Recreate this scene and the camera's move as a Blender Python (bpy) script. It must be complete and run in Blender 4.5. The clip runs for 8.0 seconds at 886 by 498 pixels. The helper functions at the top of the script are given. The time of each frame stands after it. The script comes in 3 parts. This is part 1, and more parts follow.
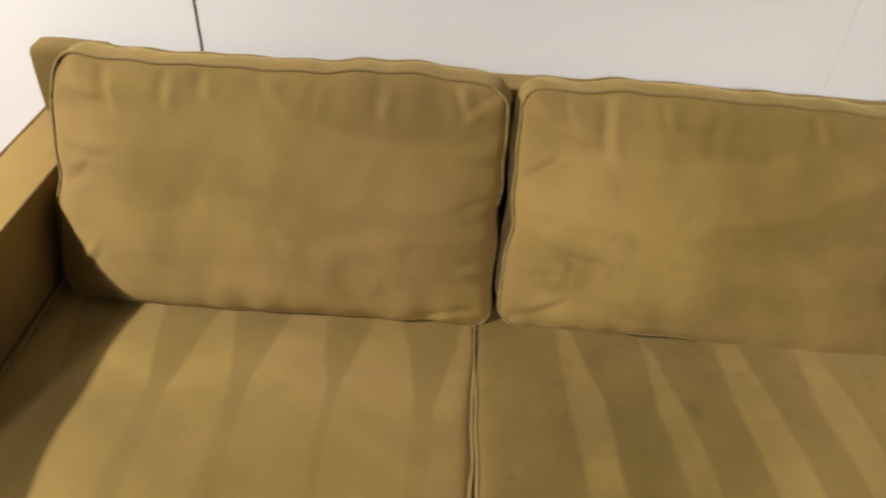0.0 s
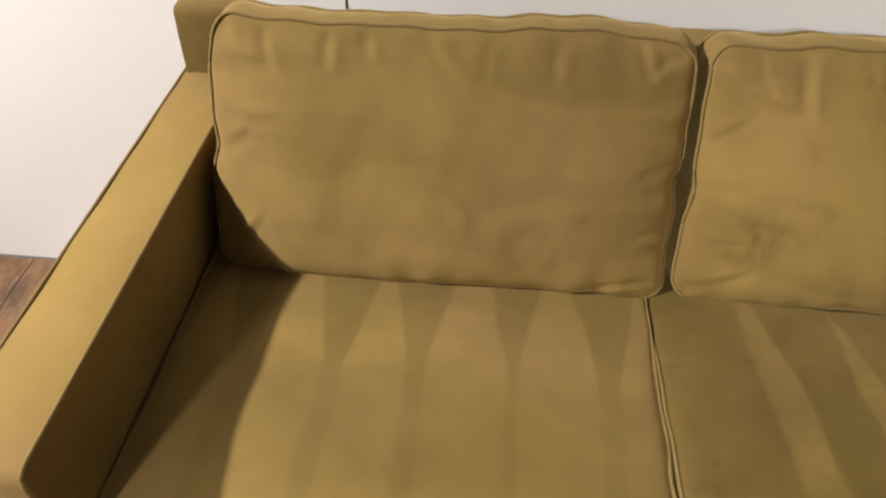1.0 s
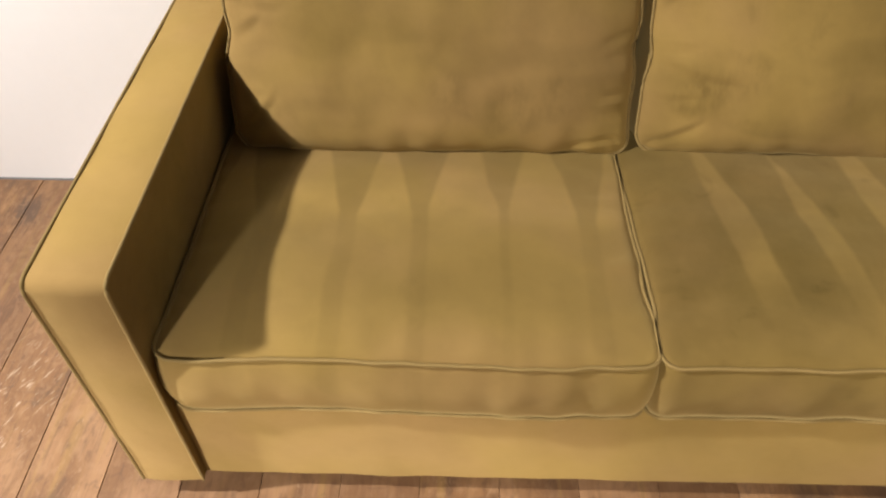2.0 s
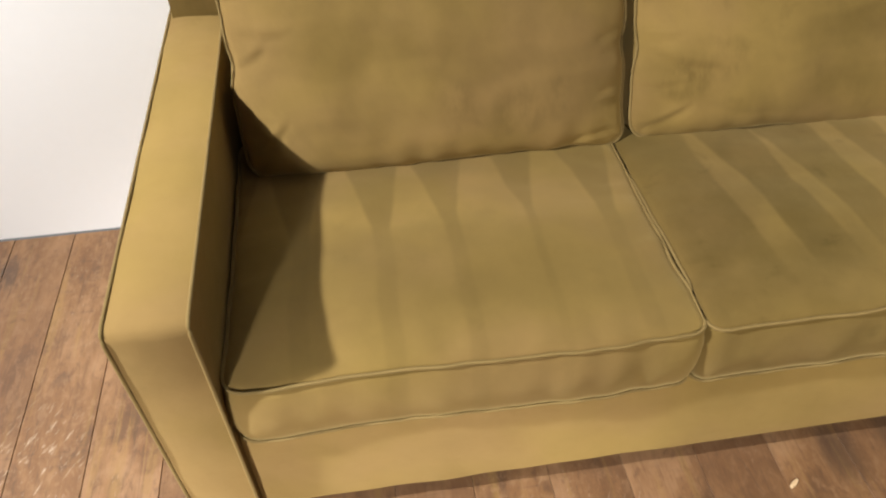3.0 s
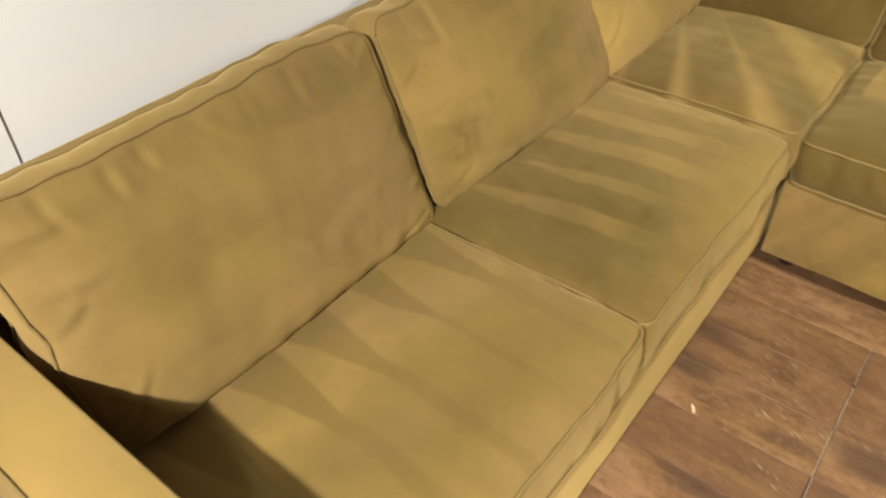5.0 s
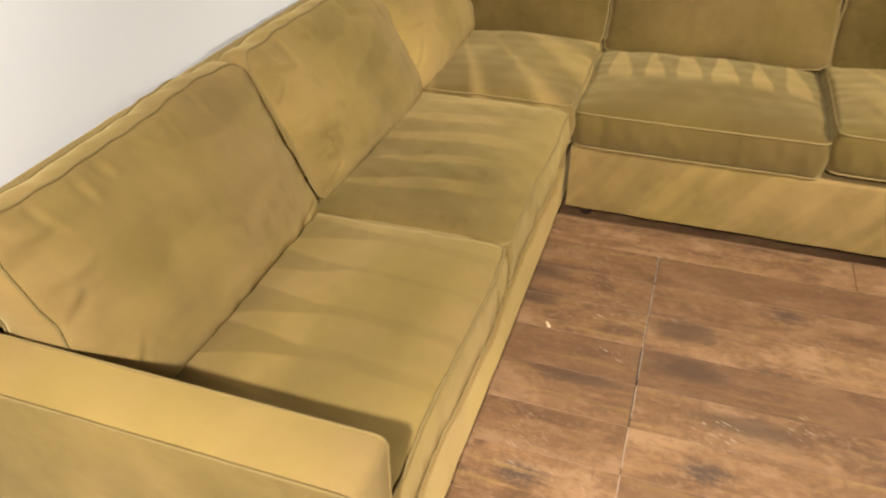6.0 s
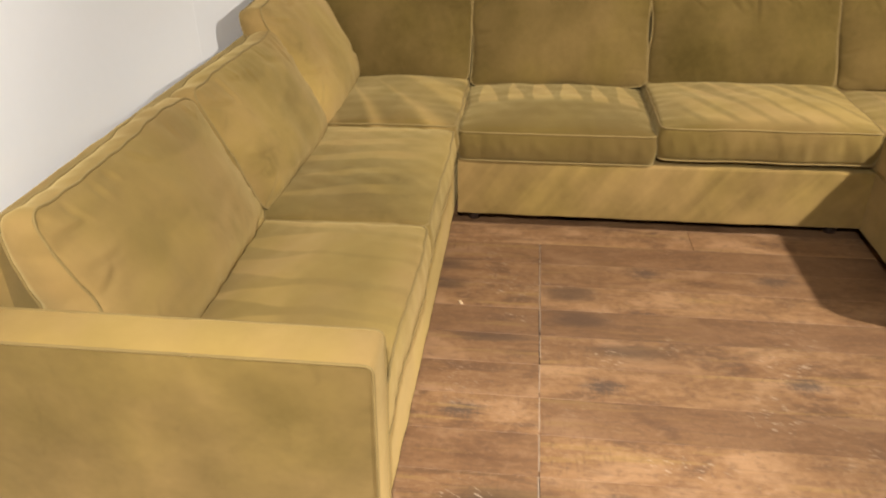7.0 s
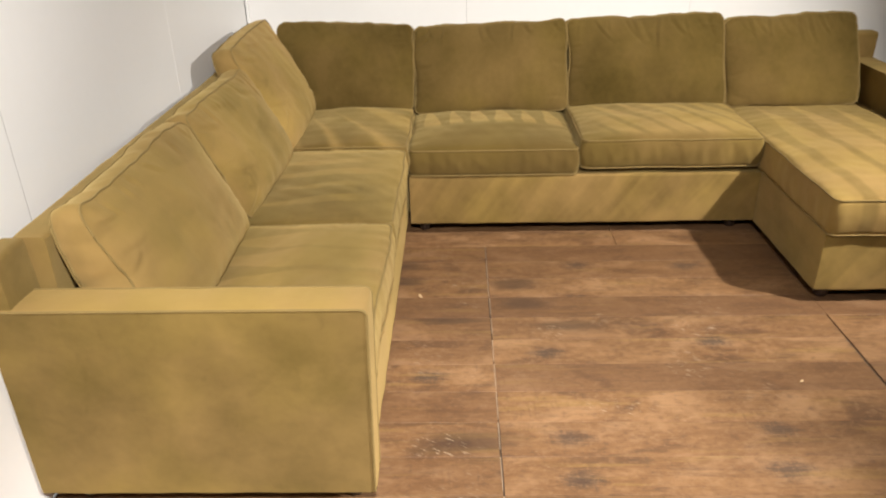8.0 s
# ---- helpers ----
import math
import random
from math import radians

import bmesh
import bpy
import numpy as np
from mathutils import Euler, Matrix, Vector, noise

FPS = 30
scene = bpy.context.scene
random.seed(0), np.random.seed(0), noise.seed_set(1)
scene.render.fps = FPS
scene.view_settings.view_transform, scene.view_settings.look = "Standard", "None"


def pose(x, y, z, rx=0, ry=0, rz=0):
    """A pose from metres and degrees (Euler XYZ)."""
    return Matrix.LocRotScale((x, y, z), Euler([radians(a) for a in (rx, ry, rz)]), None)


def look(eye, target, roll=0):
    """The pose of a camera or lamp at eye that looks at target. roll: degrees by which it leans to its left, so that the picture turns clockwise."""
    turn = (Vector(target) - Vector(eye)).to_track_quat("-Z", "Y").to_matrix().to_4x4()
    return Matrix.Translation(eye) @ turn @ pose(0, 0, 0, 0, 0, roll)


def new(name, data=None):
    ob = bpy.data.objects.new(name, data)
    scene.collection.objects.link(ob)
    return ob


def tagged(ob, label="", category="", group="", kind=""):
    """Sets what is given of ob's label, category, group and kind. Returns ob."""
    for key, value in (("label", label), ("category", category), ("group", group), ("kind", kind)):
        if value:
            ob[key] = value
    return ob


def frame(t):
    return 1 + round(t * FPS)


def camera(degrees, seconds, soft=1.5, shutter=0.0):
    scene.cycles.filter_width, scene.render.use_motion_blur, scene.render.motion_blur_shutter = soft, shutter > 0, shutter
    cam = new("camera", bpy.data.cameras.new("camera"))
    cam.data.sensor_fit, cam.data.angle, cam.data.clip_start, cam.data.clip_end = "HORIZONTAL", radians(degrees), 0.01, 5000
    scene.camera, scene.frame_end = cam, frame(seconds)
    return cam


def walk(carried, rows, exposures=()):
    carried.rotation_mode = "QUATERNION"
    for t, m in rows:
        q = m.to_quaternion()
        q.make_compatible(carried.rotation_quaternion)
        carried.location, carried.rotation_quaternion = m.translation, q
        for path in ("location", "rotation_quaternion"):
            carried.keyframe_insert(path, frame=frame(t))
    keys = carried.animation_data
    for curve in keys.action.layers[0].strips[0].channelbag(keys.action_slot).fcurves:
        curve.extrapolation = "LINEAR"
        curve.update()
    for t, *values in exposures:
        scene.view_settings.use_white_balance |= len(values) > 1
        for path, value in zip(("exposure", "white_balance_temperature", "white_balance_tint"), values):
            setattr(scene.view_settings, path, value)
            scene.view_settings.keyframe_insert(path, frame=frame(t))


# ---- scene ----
import functools

cam = camera(61.5, 8.0, 2.1, 0.3)
PATH = [
    (0, (0.782, -0.406, 1.324), (0.759, 1.14, 0.055), 3.6),
    (0.5, (0.654, -0.358, 1.325), (0.538, 1.15, 0.017), 2.3),
    (1, (0.567, -0.354, 1.308), (0.453, 1.09, -0.071), 1.1),
    (1.5, (0.55, -0.457, 1.291), (0.479, 0.956, -0.123), 0.4),
    (2, (0.533, -0.597, 1.3), (0.509, 0.785, -0.145), 0.3),
    (2.2, (0.522, -0.627, 1.311), (0.518, 0.751, -0.138), -0.3),
    (3.3, (0.264, -0.625, 1.323), (0.558, 0.765, -0.084), -1.0),
    (3.5, (0.239, -0.597, 1.331), (0.589, 0.782, -0.075), -1.7),
    (4, (0.187, -0.426, 1.325), (0.752, 0.893, -0.068), -1.8),
    (4.5, (0.107, -0.298, 1.338), (1.013, 0.869, -0.009), -0.6),
    (4.7, (0.044, -0.237, 1.347), (1.087, 0.824, 0.01), 0.2),
    (5.8, (-0.429, -0.313, 1.385), (1.04, 0.334, 0.192), -1.8),
    (6, (-0.518, -0.302, 1.399), (1.021, 0.238, 0.241), -0.8),
    (6.5, (-0.777, -0.254, 1.416), (0.865, 0.11, 0.333), -0.9),
    (7, (-1.003, -0.247, 1.421), (0.716, -0.038, 0.42), -0.8),
    (7.5, (-1.231, -0.265, 1.432), (0.521, -0.136, 0.476), -1.1),
    (8, (-1.42, -0.211, 1.45), (0.37, -0.163, 0.559), -1.3),
]
walk(cam, [(t, look(eye, target, roll)) for t, eye, target, roll in PATH],
     [(0.0, 0.14, 6350, 11), (1.0, 0.02, 6400, 12), (2.0, 0.18, 6500, 12), (3.5, 0.09, 6050, 7), (4.0, 0.13, 6350, 7), (4.5, 0.24, 6500, 6), (6.0, 0.37, 6500, 8), (8.0, 0.16, 6450, 9)])

# ---- light ----
world = bpy.data.worlds.new("world")
scene.world = world
world.use_nodes = True
world.node_tree.nodes["Background"].inputs[0].default_value = (1.0, 0.97, 0.93, 1)
world.node_tree.nodes["Background"].inputs[1].default_value = 0.2


def lamp(name, kind, eye, target, power, colour, size, spread=180.0):
    data = bpy.data.lights.new(name, kind)
    data.energy, data.color = power, colour
    if kind == "AREA":
        data.shape, data.size, data.spread = "DISK", size, radians(spread)
    if kind == "SPOT":
        data.shadow_soft_size, data.spot_size, data.spot_blend = size, radians(spread), 0.9
    ob = new(name, data)
    ob.matrix_world = look(eye, target)
    return ob


lamp("spot_lamp_side", "SPOT", (-1.65, -0.34, 2.35), (0.0, 0.36, 0.50), 500, (1.0, 0.96, 0.91), 0.05, 93)
lamp("spot_lamp_front", "SPOT", (0.18, -2.80, 2.42), (1.68, -1.05, 0.30), 600, (1.0, 0.94, 0.86), 0.06, 70)
# added fill without a known source, brightens arm front and floor at left
lamp("spot_lamp_entry", "SPOT", (-0.95, -3.0, 1.75), (-0.06, -0.46, 0.0), 700, (1.0, 0.96, 0.92), 0.12, 31)
# added soft fill from above, no actual fixture
lamp("ceiling_lamp", "AREA", (0.3, -1.6, 2.5), (0.3, -1.6, 0.0), 2, (1.0, 0.96, 0.92), 1.6)

# ---- materials ----


def material(name):
    m = bpy.data.materials.new(name)
    m.use_nodes = True
    return m, m.node_tree, m.node_tree.nodes["Principled BSDF"]


def node(tree, kind, props=None, **inputs):
    n = tree.nodes.new(kind)
    for k, v in (props or {}).items():
        setattr(n, k, v)
    for k, v in inputs.items():
        sock = n.inputs[int(k[1:])] if k[0] == "i" and k[1:].isdigit() else n.inputs[k.replace("_", " ")]
        if isinstance(v, bpy.types.NodeSocket):
            tree.links.new(v, sock)
        else:
            sock.default_value = v
    return n


def calc(tree, op, a, b=0.0, c=0.0, clamp=False):
    return node(tree, "ShaderNodeMath", {"operation": op, "use_clamp": clamp}, i0=a, i1=b, i2=c).outputs[0]


def mixed(tree, f, a, b, blend="MIX"):
    n = node(tree, "ShaderNodeMix", {"data_type": "RGBA", "blend_type": blend}, i0=f, i6=a, i7=b)
    return n.outputs[2]


def step(tree, x, lo, hi):
    return node(tree, "ShaderNodeMapRange", {"interpolation_type": "SMOOTHSTEP"}, i0=x, i1=lo, i2=hi).outputs[0]


def noise_of(tree, vec, scale, detail=3.0, rough=0.55, distort=0.0):
    return node(tree, "ShaderNodeTexNoise", None, Vector=vec, Scale=scale, Detail=detail, Roughness=rough, Distortion=distort).outputs[0]


def scaled(tree, vec, s, add=None):
    n = node(tree, "ShaderNodeVectorMath", {"operation": "MULTIPLY"}, i0=vec, i1=s).outputs[0]
    if add is not None:
        n = node(tree, "ShaderNodeVectorMath", {"operation": "ADD"}, i0=n, i1=add).outputs[0]
    return n


LIGHT = (0.318, 0.209, 0.060, 1)
TAN = (0.324, 0.203, 0.073, 1)
DARK = (0.052, 0.033, 0.005, 1)


def velvet(name, nap="plain", slant=0.0, period=0.13, reach=0.55, gain=0.46, blotch=0.42, front=-1.0, apex=0.76, side=-9.0, tone_bias=0.0, cap=9.0, soft=0.16, dirt=0.14,
           brush=0.18, shift=None, fade=None, rim=0.0, drift=0.0, dabs=(), bands=0.0):
    """Mustard velvet. nap: 'plain' blotches, 'wedge' brush marks on a seat, 'fan' streaks on the corner seat, 'rub' slanting strokes.
    shift: where the first mark's tip lies; fade: (from, to, share left) along the seat; rim: paler front; drift: paler towards one end;
    dabs: dark rubbed spots (u, v, wide, high); bands: level zones on a back cushion."""
    m, tr, bsdf = material(name)
    obj = node(tr, "ShaderNodeTexCoord").outputs["Object"]
    rnd = node(tr, "ShaderNodeObjectInfo").outputs["Random"]
    moved = calc(tr, "MULTIPLY", rnd, 37.0)
    far = node(tr, "ShaderNodeVectorMath", {"operation": "ADD"}, i0=obj, i1=moved).outputs[0]
    blot = noise_of(tr, far, 4.2, 4, 0.55, 0.15)
    fine = noise_of(tr, far, 38.0, 3, 0.6)
    smudge = step(tr, noise_of(tr, far, 13.0, 3, 0.6, 0.5), 0.60, 0.74)
    wide = noise_of(tr, far, 1.7, 2, 0.5)
    # whole tone shifted; some velvets carry light or shade in this offset
    tone = calc(tr, "MULTIPLY_ADD", step(tr, blot, 0.26, 0.74), blotch, calc(tr, "MULTIPLY_ADD", fine, 0.12, 0.17 + tone_bias))
    tone = calc(tr, "MULTIPLY_ADD", step(tr, wide, 0.30, 0.70), 0.24, tone)
    tone = calc(tr, "SUBTRACT", tone, calc(tr, "MULTIPLY", smudge, dirt))
    strokes = noise_of(tr, scaled(tr, node(tr, "ShaderNodeMapping", None, Vector=far, Rotation=(0.5, 0.4, 0.3)).outputs[0], (22.0, 9.0, 9.0)), 1.0, 3, 0.6, 0.4)
    tone = calc(tr, "MULTIPLY_ADD", calc(tr, "SUBTRACT", strokes, 0.5), brush, tone)
    dab_noise = noise_of(tr, scaled(tr, far, (34.0, 18.0, 12.0)), 1.0, 4, 0.6, 0.1)
    if nap == "rub":
        turned = node(tr, "ShaderNodeMapping", None, Vector=far, Rotation=(0, 0.95, 0)).outputs[0]
        turned = scaled(tr, turned, (2.6, 1.0, 15.0))
        tone = calc(tr, "MULTIPLY_ADD", step(tr, noise_of(tr, turned, 1.0, 2, 0.5, 0.3), 0.36, 0.68), 0.17, calc(tr, "MULTIPLY", tone, 0.9))
    elif nap != "plain" or dabs or bands:
        uv = node(tr, "ShaderNodeUVMap", {"uv_map": "plan"}).outputs[0]
        sep = node(tr, "ShaderNodeSeparateXYZ", None, i0=uv)
        u, v = sep.outputs[0], sep.outputs[1]
    if bands:
        bent = calc(tr, "MULTIPLY_ADD", noise_of(tr, far, 3.0, 2), 0.5, v)
        level = noise_of(tr, node(tr, "ShaderNodeCombineXYZ", None, i0=calc(tr, "MULTIPLY", u, 1.3), i1=calc(tr, "MULTIPLY", bent, 3.4), i2=moved).outputs[0], 1.0, 2)
        tone = calc(tr, "MULTIPLY_ADD", calc(tr, "SUBTRACT", step(tr, level, 0.40, 0.60), 0.5), bands, tone)
    for du, dv, wide_u, high_v in dabs:
        e = calc(tr, "POWER", calc(tr, "DIVIDE", calc(tr, "SUBTRACT", u, du), wide_u), 2.0)
        e = calc(tr, "ADD", e, calc(tr, "POWER", calc(tr, "DIVIDE", calc(tr, "SUBTRACT", v, dv), high_v), 2.0))
        e = calc(tr, "SUBTRACT", 1.0, step(tr, e, 0.1, 1.0))
        tone = calc(tr, "SUBTRACT", tone, calc(tr, "MULTIPLY", calc(tr, "MULTIPLY", e, step(tr, dab_noise, 0.36, 0.66)), 0.17))
    if nap in ("wedge", "fan"):
        wob = calc(tr, "MULTIPLY_ADD", noise_of(tr, far, 4.0, 2), 0.03, calc(tr, "MULTIPLY", rnd, 0.4) if shift is None else -shift - 0.015)
        if nap == "fan":
            ang = calc(tr, "ARCTAN2", calc(tr, "SUBTRACT", 1.15, v), calc(tr, "SUBTRACT", 0.62, u))
            phase = calc(tr, "MULTIPLY_ADD", wob, 0.6, calc(tr, "MULTIPLY", ang, 0.45))
        else:
            phase = calc(tr, "ADD", calc(tr, "MULTIPLY_ADD", calc(tr, "SUBTRACT", v, apex), slant, u), wob)
        saw = calc(tr, "DIVIDE", calc(tr, "PINGPONG", phase, period / 2), period / 2)
        width = calc(tr, "DIVIDE", calc(tr, "SUBTRACT", apex, v), reach)
        lane = node(tr, "ShaderNodeTexWhiteNoise", {"noise_dimensions": "1D"}, W=calc(tr, "FLOOR", calc(tr, "DIVIDE", calc(tr, "ADD", phase, period / 2), period))).outputs[0]
        width = calc(tr, "ADD", width, calc(tr, "MULTIPLY_ADD", lane, 0.34, -0.17))
        width = calc(tr, "MINIMUM", width, calc(tr, "MULTIPLY_ADD", lane, 0.25, cap - 0.12))
        mask = step(tr, calc(tr, "SUBTRACT", width, saw), 0.05 - soft, 0.05 + soft)
        mask = calc(tr, "MULTIPLY", mask, step(tr, u, side, side + 0.16))
        patch = step(tr, noise_of(tr, scaled(tr, far, (2.2, 5.0, 3.0)), 2.0, 2), 0.38, 0.62)
        mask = calc(tr, "MULTIPLY", mask, calc(tr, "MULTIPLY_ADD", patch, 0.3, 0.7))
        if fade:
            bent = calc(tr, "MULTIPLY_ADD", noise_of(tr, far, 6.0, 2), 0.24, calc(tr, "ADD", v, -0.12))
            mask = calc(tr, "MULTIPLY", mask, calc(tr, "MULTIPLY_ADD", step(tr, bent, fade[0], fade[1]), 1 - fade[2], fade[2]))
        tone = calc(tr, "MULTIPLY_ADD", calc(tr, "MULTIPLY", mask, step(tr, v, front, front + 0.10)), gain, calc(tr, "MULTIPLY", tone, max(0.95 - gain, 0.32)))
        if rim:
            uneven = calc(tr, "MULTIPLY_ADD", noise_of(tr, far, 9.0, 3), 0.30, calc(tr, "ADD", v, -0.15))
            tone = calc(tr, "MULTIPLY_ADD", calc(tr, "SUBTRACT", 1.0, step(tr, uneven, 0.02, 0.24)), rim, tone)
        if drift:
            across = calc(tr, "MULTIPLY_ADD", v, -0.30, calc(tr, "MULTIPLY_ADD", noise_of(tr, far, 5.0, 2), 0.2, u))
            tone = calc(tr, "MULTIPLY_ADD", step(tr, across, -0.30, 0.25), drift, tone)
    tone = calc(tr, "MULTIPLY", tone, 1.0, clamp=True)
    pale = mixed(tr, step(tr, noise_of(tr, far, 2.6, 3), 0.36, 0.64), LIGHT, TAN)
    tr.links.new(mixed(tr, tone, DARK, pale), bsdf.inputs["Base Color"])
    bsdf.inputs["Roughness"].default_value = 0.9
    bsdf.inputs["Specular IOR Level"].default_value = 0.12
    bsdf.inputs["Sheen Weight"].default_value = 0.30
    bsdf.inputs["Sheen Roughness"].default_value = 0.55
    bsdf.inputs["Sheen Tint"].default_value = (1.0, 0.76, 0.33, 1)
    h = calc(tr, "MULTIPLY_ADD", noise_of(tr, obj, 700.0, 2), 0.25, calc(tr, "MULTIPLY", noise_of(tr, far, 24.0, 3), 1.0))
    bump = node(tr, "ShaderNodeBump", None, Strength=0.22, Distance=0.004, Height=h)
    tr.links.new(bump.outputs[0], bsdf.inputs["Normal"])
    return m


VELVET = velvet("velvet", tone_bias=-0.08, blotch=0.34, dirt=0.06)
# brighter copy: stronger light on the north back cushions put into the tone
LIT_BACK_VELVET = velvet("velvet_lit_back", blotch=0.38, tone_bias=0.18, dirt=0.12, brush=0.20)
# darker copy: weak light on the east back cushions put into the tone
SHADED_BACK_VELVET = velvet("velvet_shaded_back", blotch=0.12, tone_bias=-0.24, dirt=0.02, brush=0.10)
# rubbed dabs and bands, on a tone also raised for the light there
RUBBED_PILE = velvet("velvet_pile_rubbed", blotch=0.18, tone_bias=0.24, dirt=0.07, brush=0.16, bands=0.13, dabs=((0.14, 0.24, 0.07, 0.16), (0.22, 0.30, 0.04, 0.14), (0.03, 0.34, 0.04, 0.10)))
SCUFFED_PILE = velvet("velvet_pile_scuffed", blotch=0.22, tone_bias=0.10, dirt=0.07, brush=0.16, bands=0.13, dabs=((-0.22, 0.42, 0.09, 0.14), (-0.28, 0.30, 0.06, 0.12), (0.26, 0.34, 0.05, 0.12)))
# lit and shaded copies of one velvet: bright top and front, darker arm sides
LIT_VELVET = velvet("velvet_lit", blotch=0.20, tone_bias=0.42, dirt=0.06, brush=0.14)
SHADED_SIDE_VELVET = velvet("velvet_shaded_side", blotch=0.28, tone_bias=-0.07, dirt=0.06, brush=0.22)
RAIL_VELVET = velvet("velvet_stroked", "rub", tone_bias=0.02, blotch=0.28, dirt=0.06)
SEAT_VELVET = velvet("velvet_brushed", "wedge", 0.0, 0.132, 0.58, 0.25, 0.14, apex=0.98, cap=0.84, soft=0.08, tone_bias=0.18, brush=0.12, dirt=0.06, shift=-0.18, fade=(0.40, 0.56, 0.30), rim=0.12)
BACK_SEAT_VELVET = velvet("velvet_brushed_at_back", "wedge", 0.05, 0.112, 0.62, 0.56, 0.22, 0.36, 0.94, cap=0.70, soft=0.08, dirt=0.04, tone_bias=0.02)
SLANT_VELVET = velvet("velvet_brushed_aslant", "wedge", 0.08, 0.132, 1.0, 0.24, 0.26, 0.06, 0.98, -0.34, cap=0.44, soft=0.09, shift=-0.25, fade=(0.14, 0.40, 0.30), rim=0.12, drift=0.20, tone_bias=-0.16)
PLUMP_VELVET = velvet("velvet_brushed_pale", "wedge", 0.34, 0.125, 0.66, 0.40, 0.32, 0.02, 0.98, -0.36, cap=0.86, soft=0.22, tone_bias=0.10)
CHAISE_VELVET = velvet("velvet_brushed_long", "wedge", 0.10, 0.17, 0.62, 0.32, 0.24, -1.0, 1.0, cap=0.84, soft=0.12, tone_bias=0.10, rim=0.10)
FAN_VELVET = velvet("velvet_brushed_fan", "fan", 0.0, 0.10, 1.1, 0.42, soft=0.26)


def piping_velvet():
    m, tr, bsdf = material("velvet_piping")
    obj = node(tr, "ShaderNodeTexCoord").outputs["Object"]
    tr.links.new(mixed(tr, noise_of(tr, obj, 30.0), (0.17, 0.112, 0.031, 1), (0.23, 0.152, 0.044, 1)), bsdf.inputs["Base Color"])
    bsdf.inputs["Roughness"].default_value = 0.85
    bsdf.inputs["Sheen Weight"].default_value = 0.12
    bsdf.inputs["Sheen Roughness"].default_value = 0.46
    bsdf.inputs["Sheen Tint"].default_value = (1.0, 0.76, 0.36, 1)
    return m


PIPING = piping_velvet()


# dark knots, worn pale places and smoky places on the planks: x, y and for the latter two their reach
KNOTS = ((0.692, -0.493), (0.264, -0.521), (0.095, -0.528), (1.33, -0.690), (0.56, -0.100), (0.296, -1.129), (0.134, -1.097), (-0.54, 0.751), (0.755, -1.077), (1.313, -1.128))
SCUFFS = ((0.84, -1.04, 0.09, 0.12), (0.83, -0.515, 0.09, 0.10), (0.90, -0.72, 0.06, 0.06), (1.166, -0.205, 0.04, 0.10), (1.015, -0.239, 0.04, 0.10),
          (0.398, -0.682, 0.07, 0.16), (0.23, -0.15, 0.08, 0.14), (-0.36, 0.20, 0.14, 0.20), (0.62, -0.95, 0.12, 0.10))
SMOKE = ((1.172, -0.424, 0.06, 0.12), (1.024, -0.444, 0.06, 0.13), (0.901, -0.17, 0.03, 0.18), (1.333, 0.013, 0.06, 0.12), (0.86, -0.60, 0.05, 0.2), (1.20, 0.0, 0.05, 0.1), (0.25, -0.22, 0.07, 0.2))


